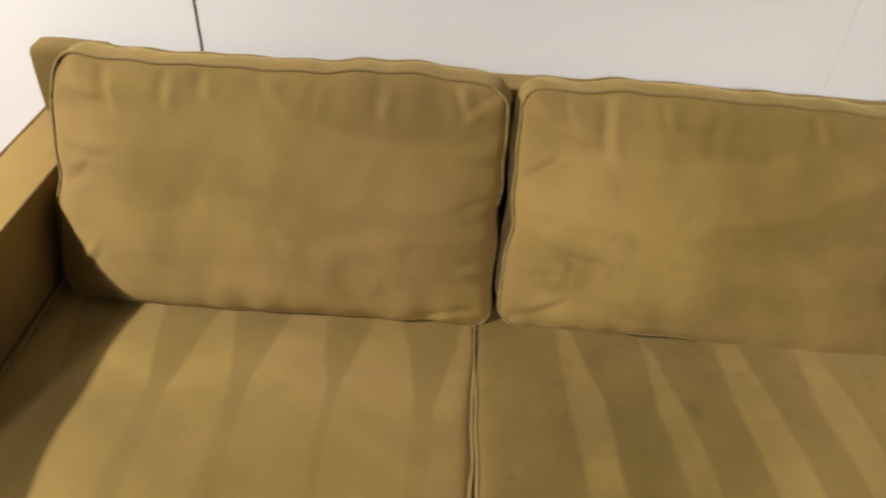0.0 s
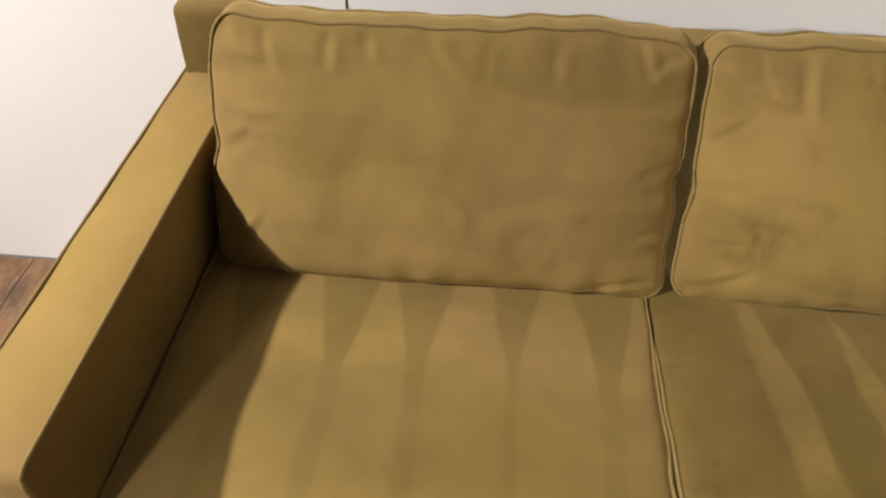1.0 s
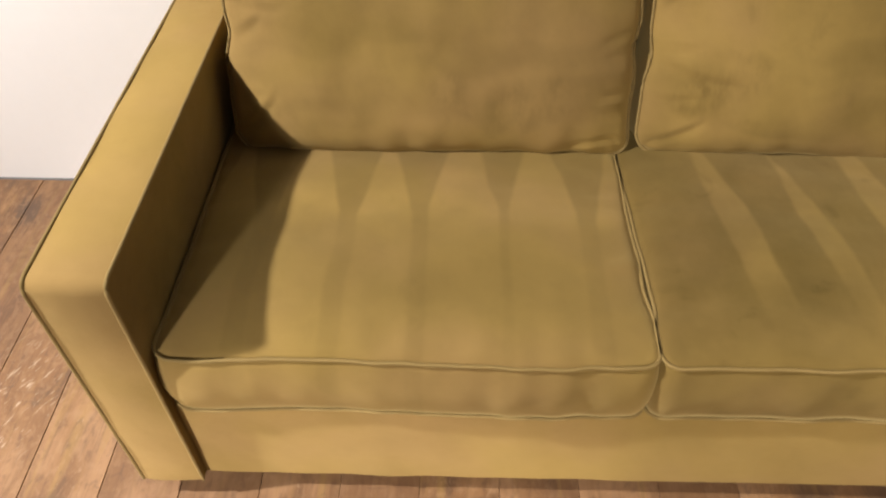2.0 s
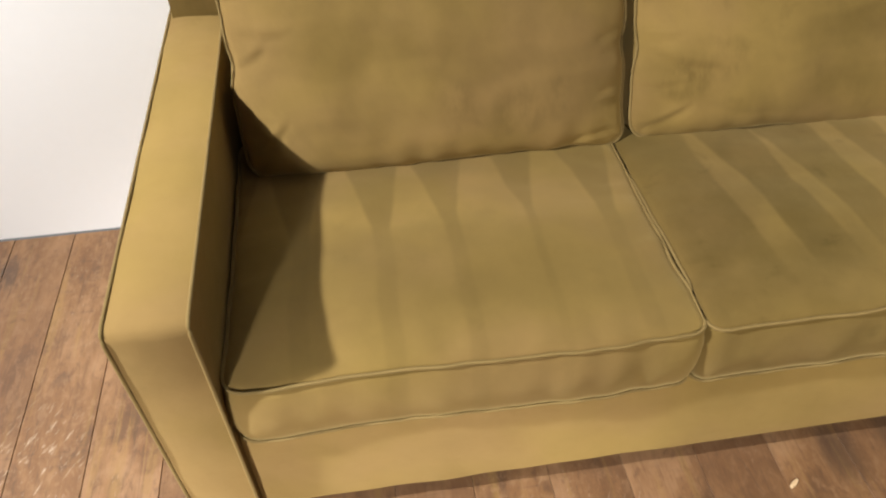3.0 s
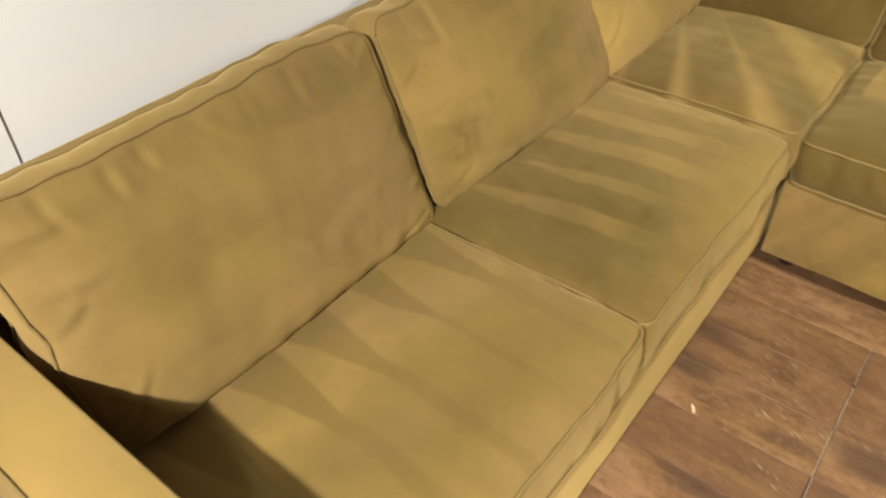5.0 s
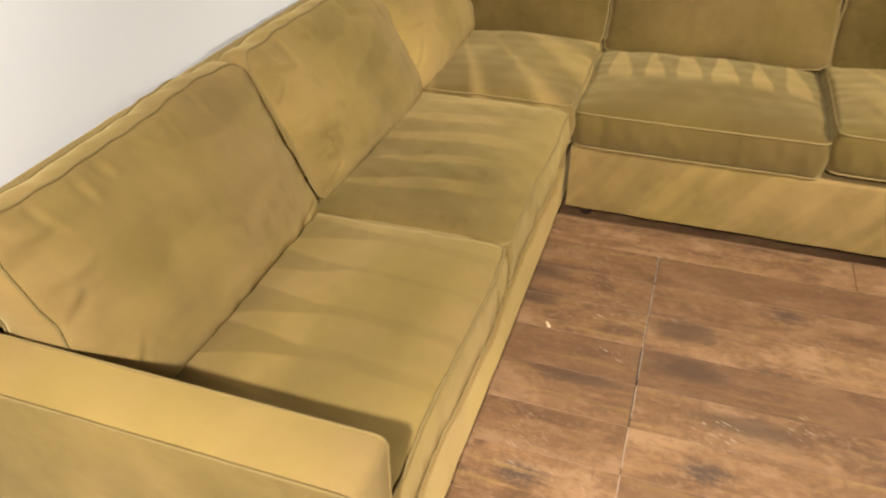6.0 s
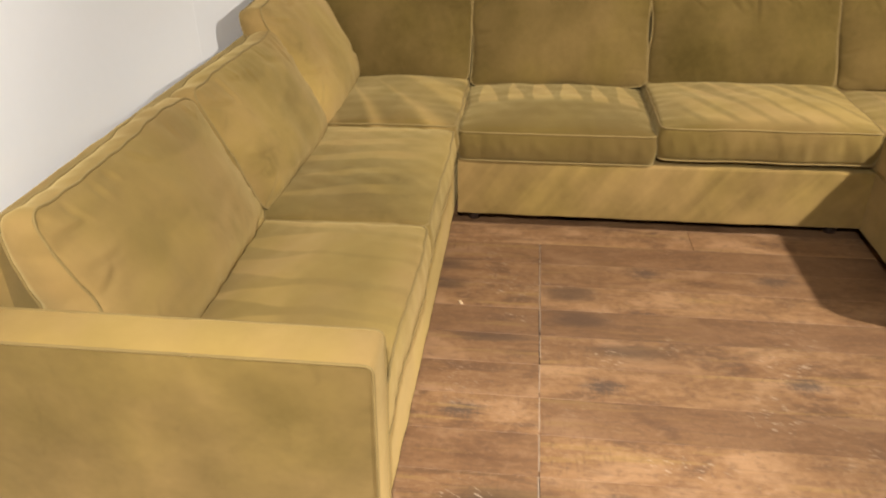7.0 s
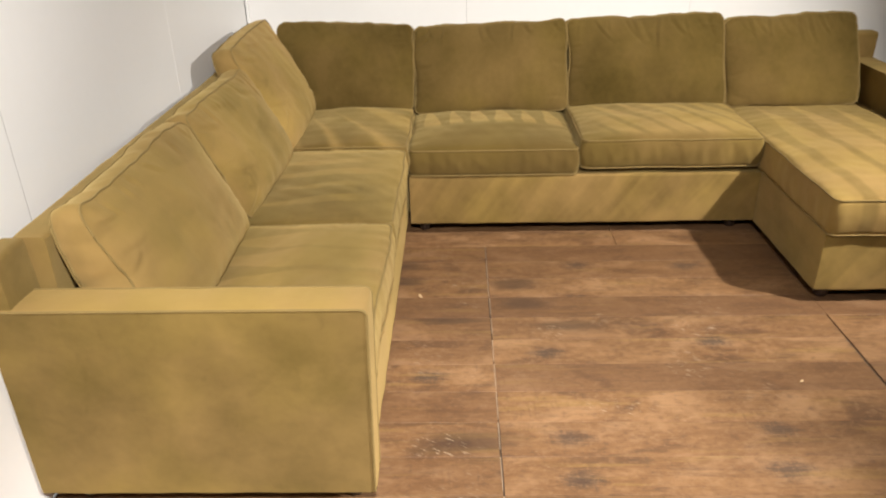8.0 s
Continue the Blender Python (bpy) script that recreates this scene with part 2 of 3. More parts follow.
def wood_print():
    """Printed vinyl planks: grain along the plank, knots, scuffs."""
    m, tr, bsdf = material("plank_vinyl")
    obj = node(tr, "ShaderNodeTexCoord").outputs["Object"]
    rnd = node(tr, "ShaderNodeObjectInfo").outputs["Random"]
    off = node(tr, "ShaderNodeCombineXYZ", None, i0=calc(tr, "MULTIPLY", rnd, 91.0), i1=calc(tr, "MULTIPLY", rnd, 53.0), i2=0.0).outputs[0]
    far = node(tr, "ShaderNodeVectorMath", {"operation": "ADD"}, i0=obj, i1=off).outputs[0]
    warp = noise_of(tr, scaled(tr, far, (3.0, 1.6, 1.0)), 2.0, 2)
    grain_at = node(tr, "ShaderNodeVectorMath", {"operation": "ADD"}, i0=scaled(tr, far, (26.0, 5.0, 1.0)), i1=calc(tr, "MULTIPLY", warp, 2.0)).outputs[0]
    grain = noise_of(tr, grain_at, 1.0, 5, 0.6, 0.6)
    fibre = noise_of(tr, scaled(tr, far, (260.0, 9.0, 1.0)), 1.0, 3)
    cloud = noise_of(tr, scaled(tr, far, (8.0, 4.2, 1.0)), 1.0, 4, 0.55, 0.5)
    knot = node(tr, "ShaderNodeTexVoronoi", None, Vector=scaled(tr, far, (5.5, 2.6, 1.0)), Scale=1.0).outputs["Distance"]
    rays = noise_of(tr, scaled(tr, far, (75.0, 16.0, 1.0)), 1.0, 4, 0.65, 0.8)
    core = calc(tr, "SUBTRACT", 1.0, step(tr, knot, 0.02, 0.10))
    halo = calc(tr, "MULTIPLY", calc(tr, "SUBTRACT", 1.0, step(tr, knot, 0.06, 0.36)), step(tr, rays, 0.42, 0.64))
    knot = calc(tr, "MULTIPLY", calc(tr, "MAXIMUM", calc(tr, "MULTIPLY", core, step(tr, rays, 0.36, 0.5)), calc(tr, "MULTIPLY", halo, 0.75)), 0.25)
    place = node(tr, "ShaderNodeNewGeometry").outputs["Position"]

    def spot(at, size):
        d = node(tr, "ShaderNodeVectorMath", {"operation": "SUBTRACT"}, i0=place, i1=(*at, 0.0)).outputs[0]
        return node(tr, "ShaderNodeVectorMath", {"operation": "LENGTH"}, i0=scaled(tr, d, (1 / size[0], 1 / size[1], 0.0))).outputs["Value"]

    hatch = noise_of(tr, scaled(tr, far, (12.0, 110.0, 1.0)), 1.0, 3, 0.6, 0.3)
    ragged = calc(tr, "MULTIPLY_ADD", noise_of(tr, scaled(tr, far, (75.0, 10.0, 1.0)), 1.0, 5, 0.75, 1.0), 2.4, -1.9)
    ragged = calc(tr, "MULTIPLY_ADD", hatch, 1.0, calc(tr, "ADD", ragged, 0.25))
    for at in KNOTS:
        d = calc(tr, "ADD", spot(at, (0.042, 0.075)), ragged)
        knot = calc(tr, "MAXIMUM", knot, calc(tr, "MULTIPLY", calc(tr, "SUBTRACT", 1.0, step(tr, d, 0.15, 1.25)), 0.9))
    col = mixed(tr, step(tr, grain, 0.25, 0.75), (0.205, 0.104, 0.046, 1), (0.305, 0.166, 0.076, 1))
    col = mixed(tr, calc(tr, "MULTIPLY", step(tr, cloud, 0.50, 0.68), 0.62), col, (0.43, 0.250, 0.128, 1))
    col = mixed(tr, calc(tr, "MULTIPLY", step(tr, cloud, 0.47, 0.33), 0.55), col, (0.085, 0.043, 0.025, 1))
    smear = noise_of(tr, scaled(tr, far, (16.0, 4.5, 1.0)), 1.0, 4, 0.65, 1.2)
    col = mixed(tr, calc(tr, "MULTIPLY", step(tr, smear, 0.55, 0.74), 0.45), col, (0.075, 0.048, 0.036, 1))
    col = mixed(tr, calc(tr, "MULTIPLY", knot, 0.85), col, (0.050, 0.040, 0.036, 1))
    col = mixed(tr, calc(tr, "MULTIPLY", step(tr, fibre, 0.55, 0.75), 0.22), col, (0.10, 0.055, 0.03, 1))
    ochre = noise_of(tr, scaled(tr, far, (30.0, 1.6, 1.0)), 1.0, 3, 0.6, 0.3)
    col = mixed(tr, calc(tr, "MULTIPLY", step(tr, ochre, 0.56, 0.68), 0.55), col, (0.34, 0.205, 0.072, 1))
    umber = noise_of(tr, scaled(tr, far, (20.0, 2.2, 3.0)), 1.0, 4, 0.65, 0.5)
    col = mixed(tr, calc(tr, "MULTIPLY", step(tr, umber, 0.55, 0.72), 0.42), col, (0.082, 0.046, 0.027, 1))
    patchy = step(tr, noise_of(tr, scaled(tr, far, (6.0, 3.0, 1.0)), 1.0, 2), 0.48, 0.66)
    chatter = calc(tr, "MULTIPLY", step(tr, hatch, 0.54, 0.70), patchy)
    col = mixed(tr, calc(tr, "MULTIPLY", chatter, 0.45), col, (0.115, 0.066, 0.038, 1))
    fleck = calc(tr, "MULTIPLY", step(tr, noise_of(tr, scaled(tr, far, (150.0, 60.0, 1.0)), 1.0, 3, 0.6), 0.60, 0.70), step(tr, noise_of(tr, scaled(tr, far, (7.0, 4.0, 2.0)), 1.0, 3), 0.50, 0.64))
    col = mixed(tr, calc(tr, "MULTIPLY", fleck, 0.55), col, (0.46, 0.32, 0.20, 1))
    lines = noise_of(tr, scaled(tr, far, (190.0, 5.0, 1.0)), 1.0, 4, 0.7, 0.4)
    col = mixed(tr, calc(tr, "MULTIPLY", step(tr, lines, 0.52, 0.72), 0.38), col, (0.090, 0.050, 0.030, 1))
    mottle = noise_of(tr, scaled(tr, far, (60.0, 34.0, 1.0)), 1.0, 4, 0.7, 0.5)
    col = mixed(tr, calc(tr, "MULTIPLY", step(tr, mottle, 0.50, 0.64), 0.30), col, (0.40, 0.245, 0.135, 1))
    col = mixed(tr, calc(tr, "MULTIPLY", step(tr, mottle, 0.46, 0.34), 0.42), col, (0.120, 0.068, 0.042, 1))
    shade = node(tr, "ShaderNodeTexWhiteNoise", {"noise_dimensions": "1D"}, W=rnd).outputs[0]
    col = mixed(tr, calc(tr, "MULTIPLY", calc(tr, "POWER", shade, 1.5), 0.60), col, (0.13, 0.066, 0.034, 1))
    scr = node(tr, "ShaderNodeMapping", None, Vector=place, Rotation=(0, 0, 0.5)).outputs[0]
    marks = step(tr, noise_of(tr, scaled(tr, scr, (170.0, 26.0, 1.0)), 1.0, 2), 0.60, 0.70)
    spread = 0.0
    for x, y, a, b in SCUFFS:
        spread = calc(tr, "MAXIMUM", spread, calc(tr, "SUBTRACT", 1.0, step(tr, spot((x, y), (a, b)), 0.3, 1.0)))
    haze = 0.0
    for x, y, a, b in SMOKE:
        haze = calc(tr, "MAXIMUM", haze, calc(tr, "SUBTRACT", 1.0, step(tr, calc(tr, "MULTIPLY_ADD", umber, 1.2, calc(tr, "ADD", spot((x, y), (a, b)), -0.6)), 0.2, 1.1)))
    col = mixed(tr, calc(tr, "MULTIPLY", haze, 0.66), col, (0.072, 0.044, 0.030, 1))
    scuff = calc(tr, "MULTIPLY", marks, calc(tr, "MAXIMUM", spread, calc(tr, "MULTIPLY", step(tr, noise_of(tr, place, 2.3, 2), 0.55, 0.7), 0.4)))
    col = mixed(tr, calc(tr, "MULTIPLY", scuff, 0.9), col, (0.54, 0.42, 0.30, 1))
    col = mixed(tr, 1.0, col, (0.79, 0.77, 0.74, 1), "MULTIPLY")
    tr.links.new(col, bsdf.inputs["Base Color"])
    rough = calc(tr, "MULTIPLY_ADD", cloud, 0.18, 0.40)
    tr.links.new(rough, bsdf.inputs["Roughness"])
    bsdf.inputs["Specular IOR Level"].default_value = 0.35
    bump = node(tr, "ShaderNodeBump", None, Strength=0.2, Distance=0.002, Height=calc(tr, "ADD", grain, fibre))
    tr.links.new(bump.outputs[0], bsdf.inputs["Normal"])
    return m


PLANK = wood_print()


def simple(name, a, b, scale, rough, bump=0.1, depth=0.002):
    m, tr, bsdf = material(name)
    obj = node(tr, "ShaderNodeTexCoord").outputs["Object"]
    n1, n2 = noise_of(tr, obj, scale, 4), noise_of(tr, obj, scale * 22, 2)
    tr.links.new(mixed(tr, calc(tr, "MULTIPLY_ADD", n2, 0.3, calc(tr, "MULTIPLY", n1, 0.7)), a, b), bsdf.inputs["Base Color"])
    tr.links.new(calc(tr, "MULTIPLY_ADD", n1, 0.2, rough - 0.1), bsdf.inputs["Roughness"])
    tr.links.new(node(tr, "ShaderNodeBump", None, Strength=bump, Distance=depth, Height=n2).outputs[0], bsdf.inputs["Normal"])
    return m


WHITE = simple("white_wall_panel", (0.80, 0.785, 0.77, 1), (0.87, 0.855, 0.84, 1), 1.6, 0.5, 0.06)
# for unseen surfaces only; dark so that little light bounces into the shadows
DULL = simple("dark_unseen_wall", (0.13, 0.12, 0.11, 1), (0.17, 0.16, 0.145, 1), 1.6, 0.7, 0.06)
JOINT = simple("dark_joint", (0.10, 0.093, 0.085, 1), (0.16, 0.15, 0.14, 1), 8.0, 0.9)
SUBFLOOR = simple("subfloor", (0.05, 0.035, 0.025, 1), (0.08, 0.05, 0.035, 1), 6.0, 0.9)
FOOT = simple("dark_wood", (0.018, 0.010, 0.007, 1), (0.035, 0.018, 0.011, 1), 20.0, 0.45)
LINER = simple("black_liner", (0.010, 0.009, 0.008, 1), (0.018, 0.016, 0.014, 1), 30.0, 0.95)
STRIP = simple("pale_joint", (0.16, 0.10, 0.065, 1), (0.55, 0.42, 0.29, 1), 11.0, 0.8)
CHIP = simple("pale_wood", (0.55, 0.38, 0.20, 1), (0.68, 0.50, 0.30, 1), 60.0, 0.7)

# ---- mesh helpers ----


def mesh_part(name, verts, faces, mat, parent=None, label="", uv=None, smooth=True):
    me = bpy.data.meshes.new(name)
    me.from_pydata([tuple(map(float, p)) for p in verts], [], [tuple(map(int, f)) for f in faces])
    if uv is not None:
        layer = me.uv_layers.new(name="plan")
        idx = np.zeros(len(me.loops), dtype=np.int32)
        me.loops.foreach_get("vertex_index", idx)
        layer.data.foreach_set("uv", np.asarray(uv, dtype=np.float32)[idx].ravel())
    me.materials.append(mat)
    if smooth:
        me.polygons.foreach_set("use_smooth", [True] * len(me.polygons))
    ob = new(name, me)
    if parent:
        ob.parent = parent
    if label:
        ob["label"] = label
    return ob


def part(name, bm, mat, parent=None, label="", smooth=False):
    bmesh.ops.recalc_face_normals(bm, faces=bm.faces)
    me = bpy.data.meshes.new(name)
    bm.to_mesh(me)
    bm.free()
    me.materials.append(mat)
    if smooth:
        me.polygons.foreach_set("use_smooth", [True] * len(me.polygons))
        me.set_sharp_from_angle(angle=radians(50))
    ob = new(name, me)
    if parent:
        ob.parent = parent
    if label:
        ob["label"] = label
    return ob


def box(x0, x1, y0, y1, z0, z1, r=0.0, seg=2):
    bm = bmesh.new()
    bmesh.ops.create_cube(bm, size=1.0, matrix=Matrix.Translation(((x0 + x1) / 2, (y0 + y1) / 2, (z0 + z1) / 2)) @ Matrix.Diagonal((x1 - x0, y1 - y0, z1 - z0, 1)))
    if r:
        bmesh.ops.bevel(bm, geom=bm.edges[:], offset=r, segments=seg, profile=0.5, affect="EDGES")
    return bm


def waves(x, y, seed, size, count=7):
    """Smooth uneven field in -1..1 at about that size in metres."""
    rng = np.random.RandomState(seed)
    out = np.zeros_like(np.asarray(x, dtype=float))
    for _ in range(count):
        a, p = rng.uniform(0, math.tau, 2)
        k = math.tau / (size * rng.uniform(0.6, 1.6))
        out = out + np.sin(k * (x * math.cos(a) + y * math.sin(a)) + p)
    return out / count ** 0.5 / 1.4


def tube(points, radius, closed=True, sides=6):
    """Verts and faces of a round cord along points."""
    p = np.asarray(points, dtype=float)
    if closed:
        tan = np.roll(p, -1, 0) - np.roll(p, 1, 0)
    else:
        tan = np.gradient(p, axis=0)
    tan /= np.linalg.norm(tan, axis=1)[:, None] + 1e-9
    ref = np.where(np.abs(tan[:, 2:3]) > 0.9, np.array([[1.0, 0, 0]]), np.array([[0, 0, 1.0]]))
    n1 = np.cross(tan, ref)
    n1 /= np.linalg.norm(n1, axis=1)[:, None] + 1e-9
    n2 = np.cross(tan, n1)
    ang = np.arange(sides) * math.tau / sides
    v = p[:, None, :] + radius * (np.cos(ang)[None, :, None] * n1[:, None, :] + np.sin(ang)[None, :, None] * n2[:, None, :])
    n = len(p)
    faces = []
    for i in range(n if closed else n - 1):
        j = (i + 1) % n
        for k in range(sides):
            l = (k + 1) % sides
            faces.append((i * sides + k, i * sides + l, j * sides + l, j * sides + k))
    return v.reshape(-1, 3), faces


def cushion(name, w, d, h, place, parent, mat, seed, r=0.035, crown=0.03, belly=0.012, pucker=0.003, sag=0.004, grid=0.011,
            full=0.55, drop=0.0, heavy=0.0, crumple=0.0022, pinch=(), creases=(), label=""):
    """A stuffed box cushion with corded seams: w by d in plan, h between the two cords. place maps (x, y, z) arrays to the unit."""
    nu, nv = max(8, int(w / grid)), max(8, int(d / grid))
    us, vs = np.linspace(-1, 1, nu + 1), np.linspace(-1, 1, nv + 1)
    # denser towards the seams
    us, vs = np.sign(us) * np.abs(us) ** 0.9, np.sign(vs) * np.abs(vs) ** 0.9
    U, V = np.meshgrid(us, vs, indexing="ij")
    a, b = w / 2, d / 2
    X, Y = U * a, V * b
    dx, dy = np.abs(X) - (a - r), np.abs(Y) - (b - r)
    inside = (dx > 0) & (dy > 0)
    ln = np.sqrt(dx ** 2 + dy ** 2) + 1e-9
    k = np.where(inside, np.maximum(dx, dy) / ln, 1.0)
    X = np.where(inside, np.sign(X) * (a - r + dx * k), X)
    Y = np.where(inside, np.sign(Y) * (b - r + dy * k), Y)
    # seams run a little uneven
    X = X + sag * waves(Y * 1.0, X * 0.3, seed + 1, 0.35) * U ** 2
    Y = Y + sag * waves(X * 1.0, Y * 0.3, seed + 2, 0.35) * V ** 2
    X = X + 0.35 * sag * waves(Y * 1.0, X * 0.2, seed + 9, 0.09) * U ** 4
    Y = Y + 0.35 * sag * waves(X * 1.0, Y * 0.2, seed + 10, 0.09) * V ** 4
    for sd, at, deep in pinch:
        X = X - sd * deep * np.exp(-((Y - at * b) / 0.035) ** 2) * np.clip(sd * U, 0, 1) ** 3
    T = np.clip((1 - np.abs(U) ** 2.6) * (1 - np.abs(V) ** 2.6), 0, 1)
    top = crown * T ** full * (1 - heavy * V)
    ex, ey = (1 - np.abs(U)) * a, (1 - np.abs(V)) * b
    px = np.clip(waves(Y, Y * 0 + seed, seed + 3, 0.07), -1, 1) * np.exp(-ex / 0.05) * np.clip(ex / 0.012, 0, 1)
    py = np.clip(waves(X, X * 0 + seed, seed + 4, 0.07), -1, 1) * np.exp(-ey / 0.05) * np.clip(ey / 0.012, 0, 1)
    top = top + pucker * (px + py) + 0.004 * waves(X, Y, seed + 5, 0.26) * T ** 0.5 + 0.0016 * waves(X, Y, seed + 6, 0.09) * T ** 0.5
    for cx, cy, ang, length, depth, wid in creases:
        ca, sa = math.cos(radians(ang)), math.sin(radians(ang))
        s = (X - cx * a) * ca + (Y - cy * b) * sa
        t = -(X - cx * a) * sa + (Y - cy * b) * ca
        bow = t - 0.25 * s * s / max(length, 0.01)
        depth, wid = depth * 1.1, wid * 1.35
        top = top - depth * np.exp(-(bow / wid) ** 2) * np.exp(-((s - length / 2) / (length / 2)) ** 4) * (T ** 0.2)
        top = top + 0.7 * depth * np.exp(-((bow - 1.7 * wid) / (1.2 * wid)) ** 2) * np.exp(-((s - length / 2) / (length / 2)) ** 4) * (T ** 0.2)
    Z = h + top - drop * np.clip((V + 0.2) / 1.2, 0, 1) ** 1.3 * T ** 0.3
    idx = np.arange((nu + 1) * (nv + 1)).reshape(nu + 1, nv + 1)
    verts = [np.stack([X, Y, Z], -1).reshape(-1, 3)]
    quads = [np.stack([idx[:-1, :-1], idx[1:, :-1], idx[1:, 1:], idx[:-1, 1:]], -1).reshape(-1, 4)]
    ring = np.concatenate([idx[:-1, 0], idx[-1, :-1], idx[:0:-1, -1], idx[0, :0:-1]])
    P = verts[0][ring]
    near = np.stack([np.clip(P[:, 0], -a + r, a - r), np.clip(P[:, 1], -b + r, b - r)], -1)
    out = P[:, :2] - near
    out /= np.linalg.norm(out, axis=1)[:, None] + 1e-9
    n, base, rows, prev = len(ring), len(verts[0]), 7, ring
    along = np.cumsum(np.r_[0, np.linalg.norm(np.diff(P[:, :2], axis=0), axis=1)])
    for q in range(1, rows + 1):
        f = q / rows
        bulge = belly * math.sin(math.pi * f) * (1 + 0.25 * waves(along, along * 0, seed + 7, 0.20)) + crumple * waves(along, along * 0 + f * 0.1, seed + 8, 0.06) * math.sin(math.pi * f)
        L = np.stack([P[:, 0] + out[:, 0] * bulge, P[:, 1] + out[:, 1] * bulge, np.full(n, h * (1 - f))], -1)
        cur = base + np.arange(n)
        verts.append(L)
        quads.append(np.stack([prev, cur, np.roll(cur, -1), np.roll(prev, -1)], -1))
        prev, base = cur, base + n
    verts.append(np.array([[0, 0, 0.0]]))
    Vt = np.concatenate(verts)
    faces = [tuple(f) for f in np.concatenate(quads)] + [(prev[i], base, prev[(i + 1) % n]) for i in range(n)]
    uv = np.stack([Vt[:, 0], (Vt[:, 1] + b) / d], -1)
    ob = mesh_part(name, place(Vt), faces, mat, parent, label, uv)
    for z, o in ((h, 0.002), (0.0, 0.002)):
        line = np.stack([P[:, 0] + out[:, 0] * o, P[:, 1] + out[:, 1] * o, np.full(n, z)], -1)
        tv, tf = tube(place(line), 0.0030)
        mesh_part("piping", tv, tf, PIPING, ob)
    return ob


def lying(x, y, z):
    """Places a cushion lying flat, its middle at x, y and its underside at z."""
    return lambda p: np.stack([p[:, 0] + x, p[:, 1] + y, p[:, 2] + z], -1)


def leaning(x, y, z, h, d, lean, turn=0.0, tip=0.0, rise=0.0):
    """Places a cushion standing on its long side at height z, its front foot at y, leaning back; turn and tip in degrees."""
    def f(p):
        up, out = p[:, 1] + d / 2, p[:, 2] - h
        out = np.where(out < 0, out * (0.70 + 0.85 * np.clip(1 - up / d, 0, 1)), out)   # fuller at the foot, to meet the upright back
        t = radians(lean)
        gx, gy, gz = p[:, 0].copy(), up * math.sin(t) - out * math.cos(t), up * math.cos(t) + 0.5 * out * math.sin(t)
        gz = np.where(gz < 0.01, 0.01 - 0.02 * np.tanh((0.01 - gz) / 0.02), gz)
        gz = gz + rise * up / d * np.clip(gx / 0.36, -1, 1)
        t = radians(tip)
        gx, gz = gx * math.cos(t) - gz * math.sin(t), gx * math.sin(t) + gz * math.cos(t)
        t = radians(turn)
        gx, gy = gx * math.cos(t) - gy * math.sin(t), gx * math.sin(t) + gy * math.cos(t)
        return np.stack([gx + x, gy + y, gz + z], -1)
    return f


def profile_slab(name, prof, x0, x1, parent, mat, seed, puff=0.004, cord=None, label="", side_mat=None):
    """A padded slab: the outline prof in (y, z), closed, spans x0 to x1; its long faces are faintly puffed. cord: index range of the outline that carries piping."""
    prof = np.asarray(prof, dtype=float)
    n, cols = len(prof), max(3, int((x1 - x0) / 0.018))
    mid = prof.mean(0)
    verts = []
    for c in range(cols + 1):
        f = c / cols
        k = puff * (4 * f * (1 - f)) ** 0.6
        nx = np.roll(prof, -1, 0) - np.roll(prof, 1, 0)
        nrm = np.stack([nx[:, 1], -nx[:, 0]], -1)
        nrm /= np.linalg.norm(nrm, axis=1)[:, None] + 1e-9
        flip = np.sign(((prof - mid) * nrm).sum(1))
        w = 0.0012 * waves(prof[:, 0] * 1.0 + x0 + f * (x1 - x0), prof[:, 1] + f * (x1 - x0) * 0.7, seed, 0.16)
        q = prof + nrm * flip[:, None] * (k + w)[:, None]
        verts.append(np.stack([np.full(n, x0 + f * (x1 - x0)), q[:, 0], q[:, 1]], -1))
    V = np.concatenate(verts)
    faces = []
    for c in range(cols):
        for i in range(n):
            j = (i + 1) % n
            faces.append((c * n + i, c * n + j, (c + 1) * n + j, (c + 1) * n + i))
    faces += [tuple(range(n)), tuple(range(cols * n + n - 1, cols * n - 1, -1))]
    bm = bmesh.new()
    vs = [bm.verts.new(v) for v in V]
    for f in faces:
        bm.faces.new([vs[i] for i in f])
    ob = part(name, bm, mat, parent, label, smooth=True)
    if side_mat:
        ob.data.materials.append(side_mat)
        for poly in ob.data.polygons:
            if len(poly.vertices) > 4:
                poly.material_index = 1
    if cord:
        for x in (x0, x1):
            line = np.stack([np.full(cord[1] - cord[0], x), prof[cord[0]:cord[1], 0], prof[cord[0]:cord[1], 1]], -1)
            tv, tf = tube(line, 0.0032, closed=False)
            mesh_part("piping", tv, tf, PIPING, ob)
    return ob


def rounded(points, r, seg=6, step_len=0.03):
    """Outline through corner points with rounded corners, with points along the straights too."""
    out, n = [], len(points)
    for i in range(n):
        p, a, b = (Vector(points[i]), Vector(points[i - 1]), Vector(points[(i + 1) % n]))
        rr = r[i]
        da, db = (a - p).normalized(), (b - p).normalized()
        s, e = p + da * rr, p + db * rr
        arc = [s.lerp(p, t).lerp(p.lerp(e, t), t) for t in np.linspace(0, 1, seg)] if rr > 0 else [p]
        if out:
            gap = (arc[0] - out[-1]).length
            for k in range(1, int(gap / step_len)):
                out.append(out[-1].lerp(arc[0], 1 / (int(gap / step_len) - k + 1)))
        out += arc
    return [tuple(p) for p in out]


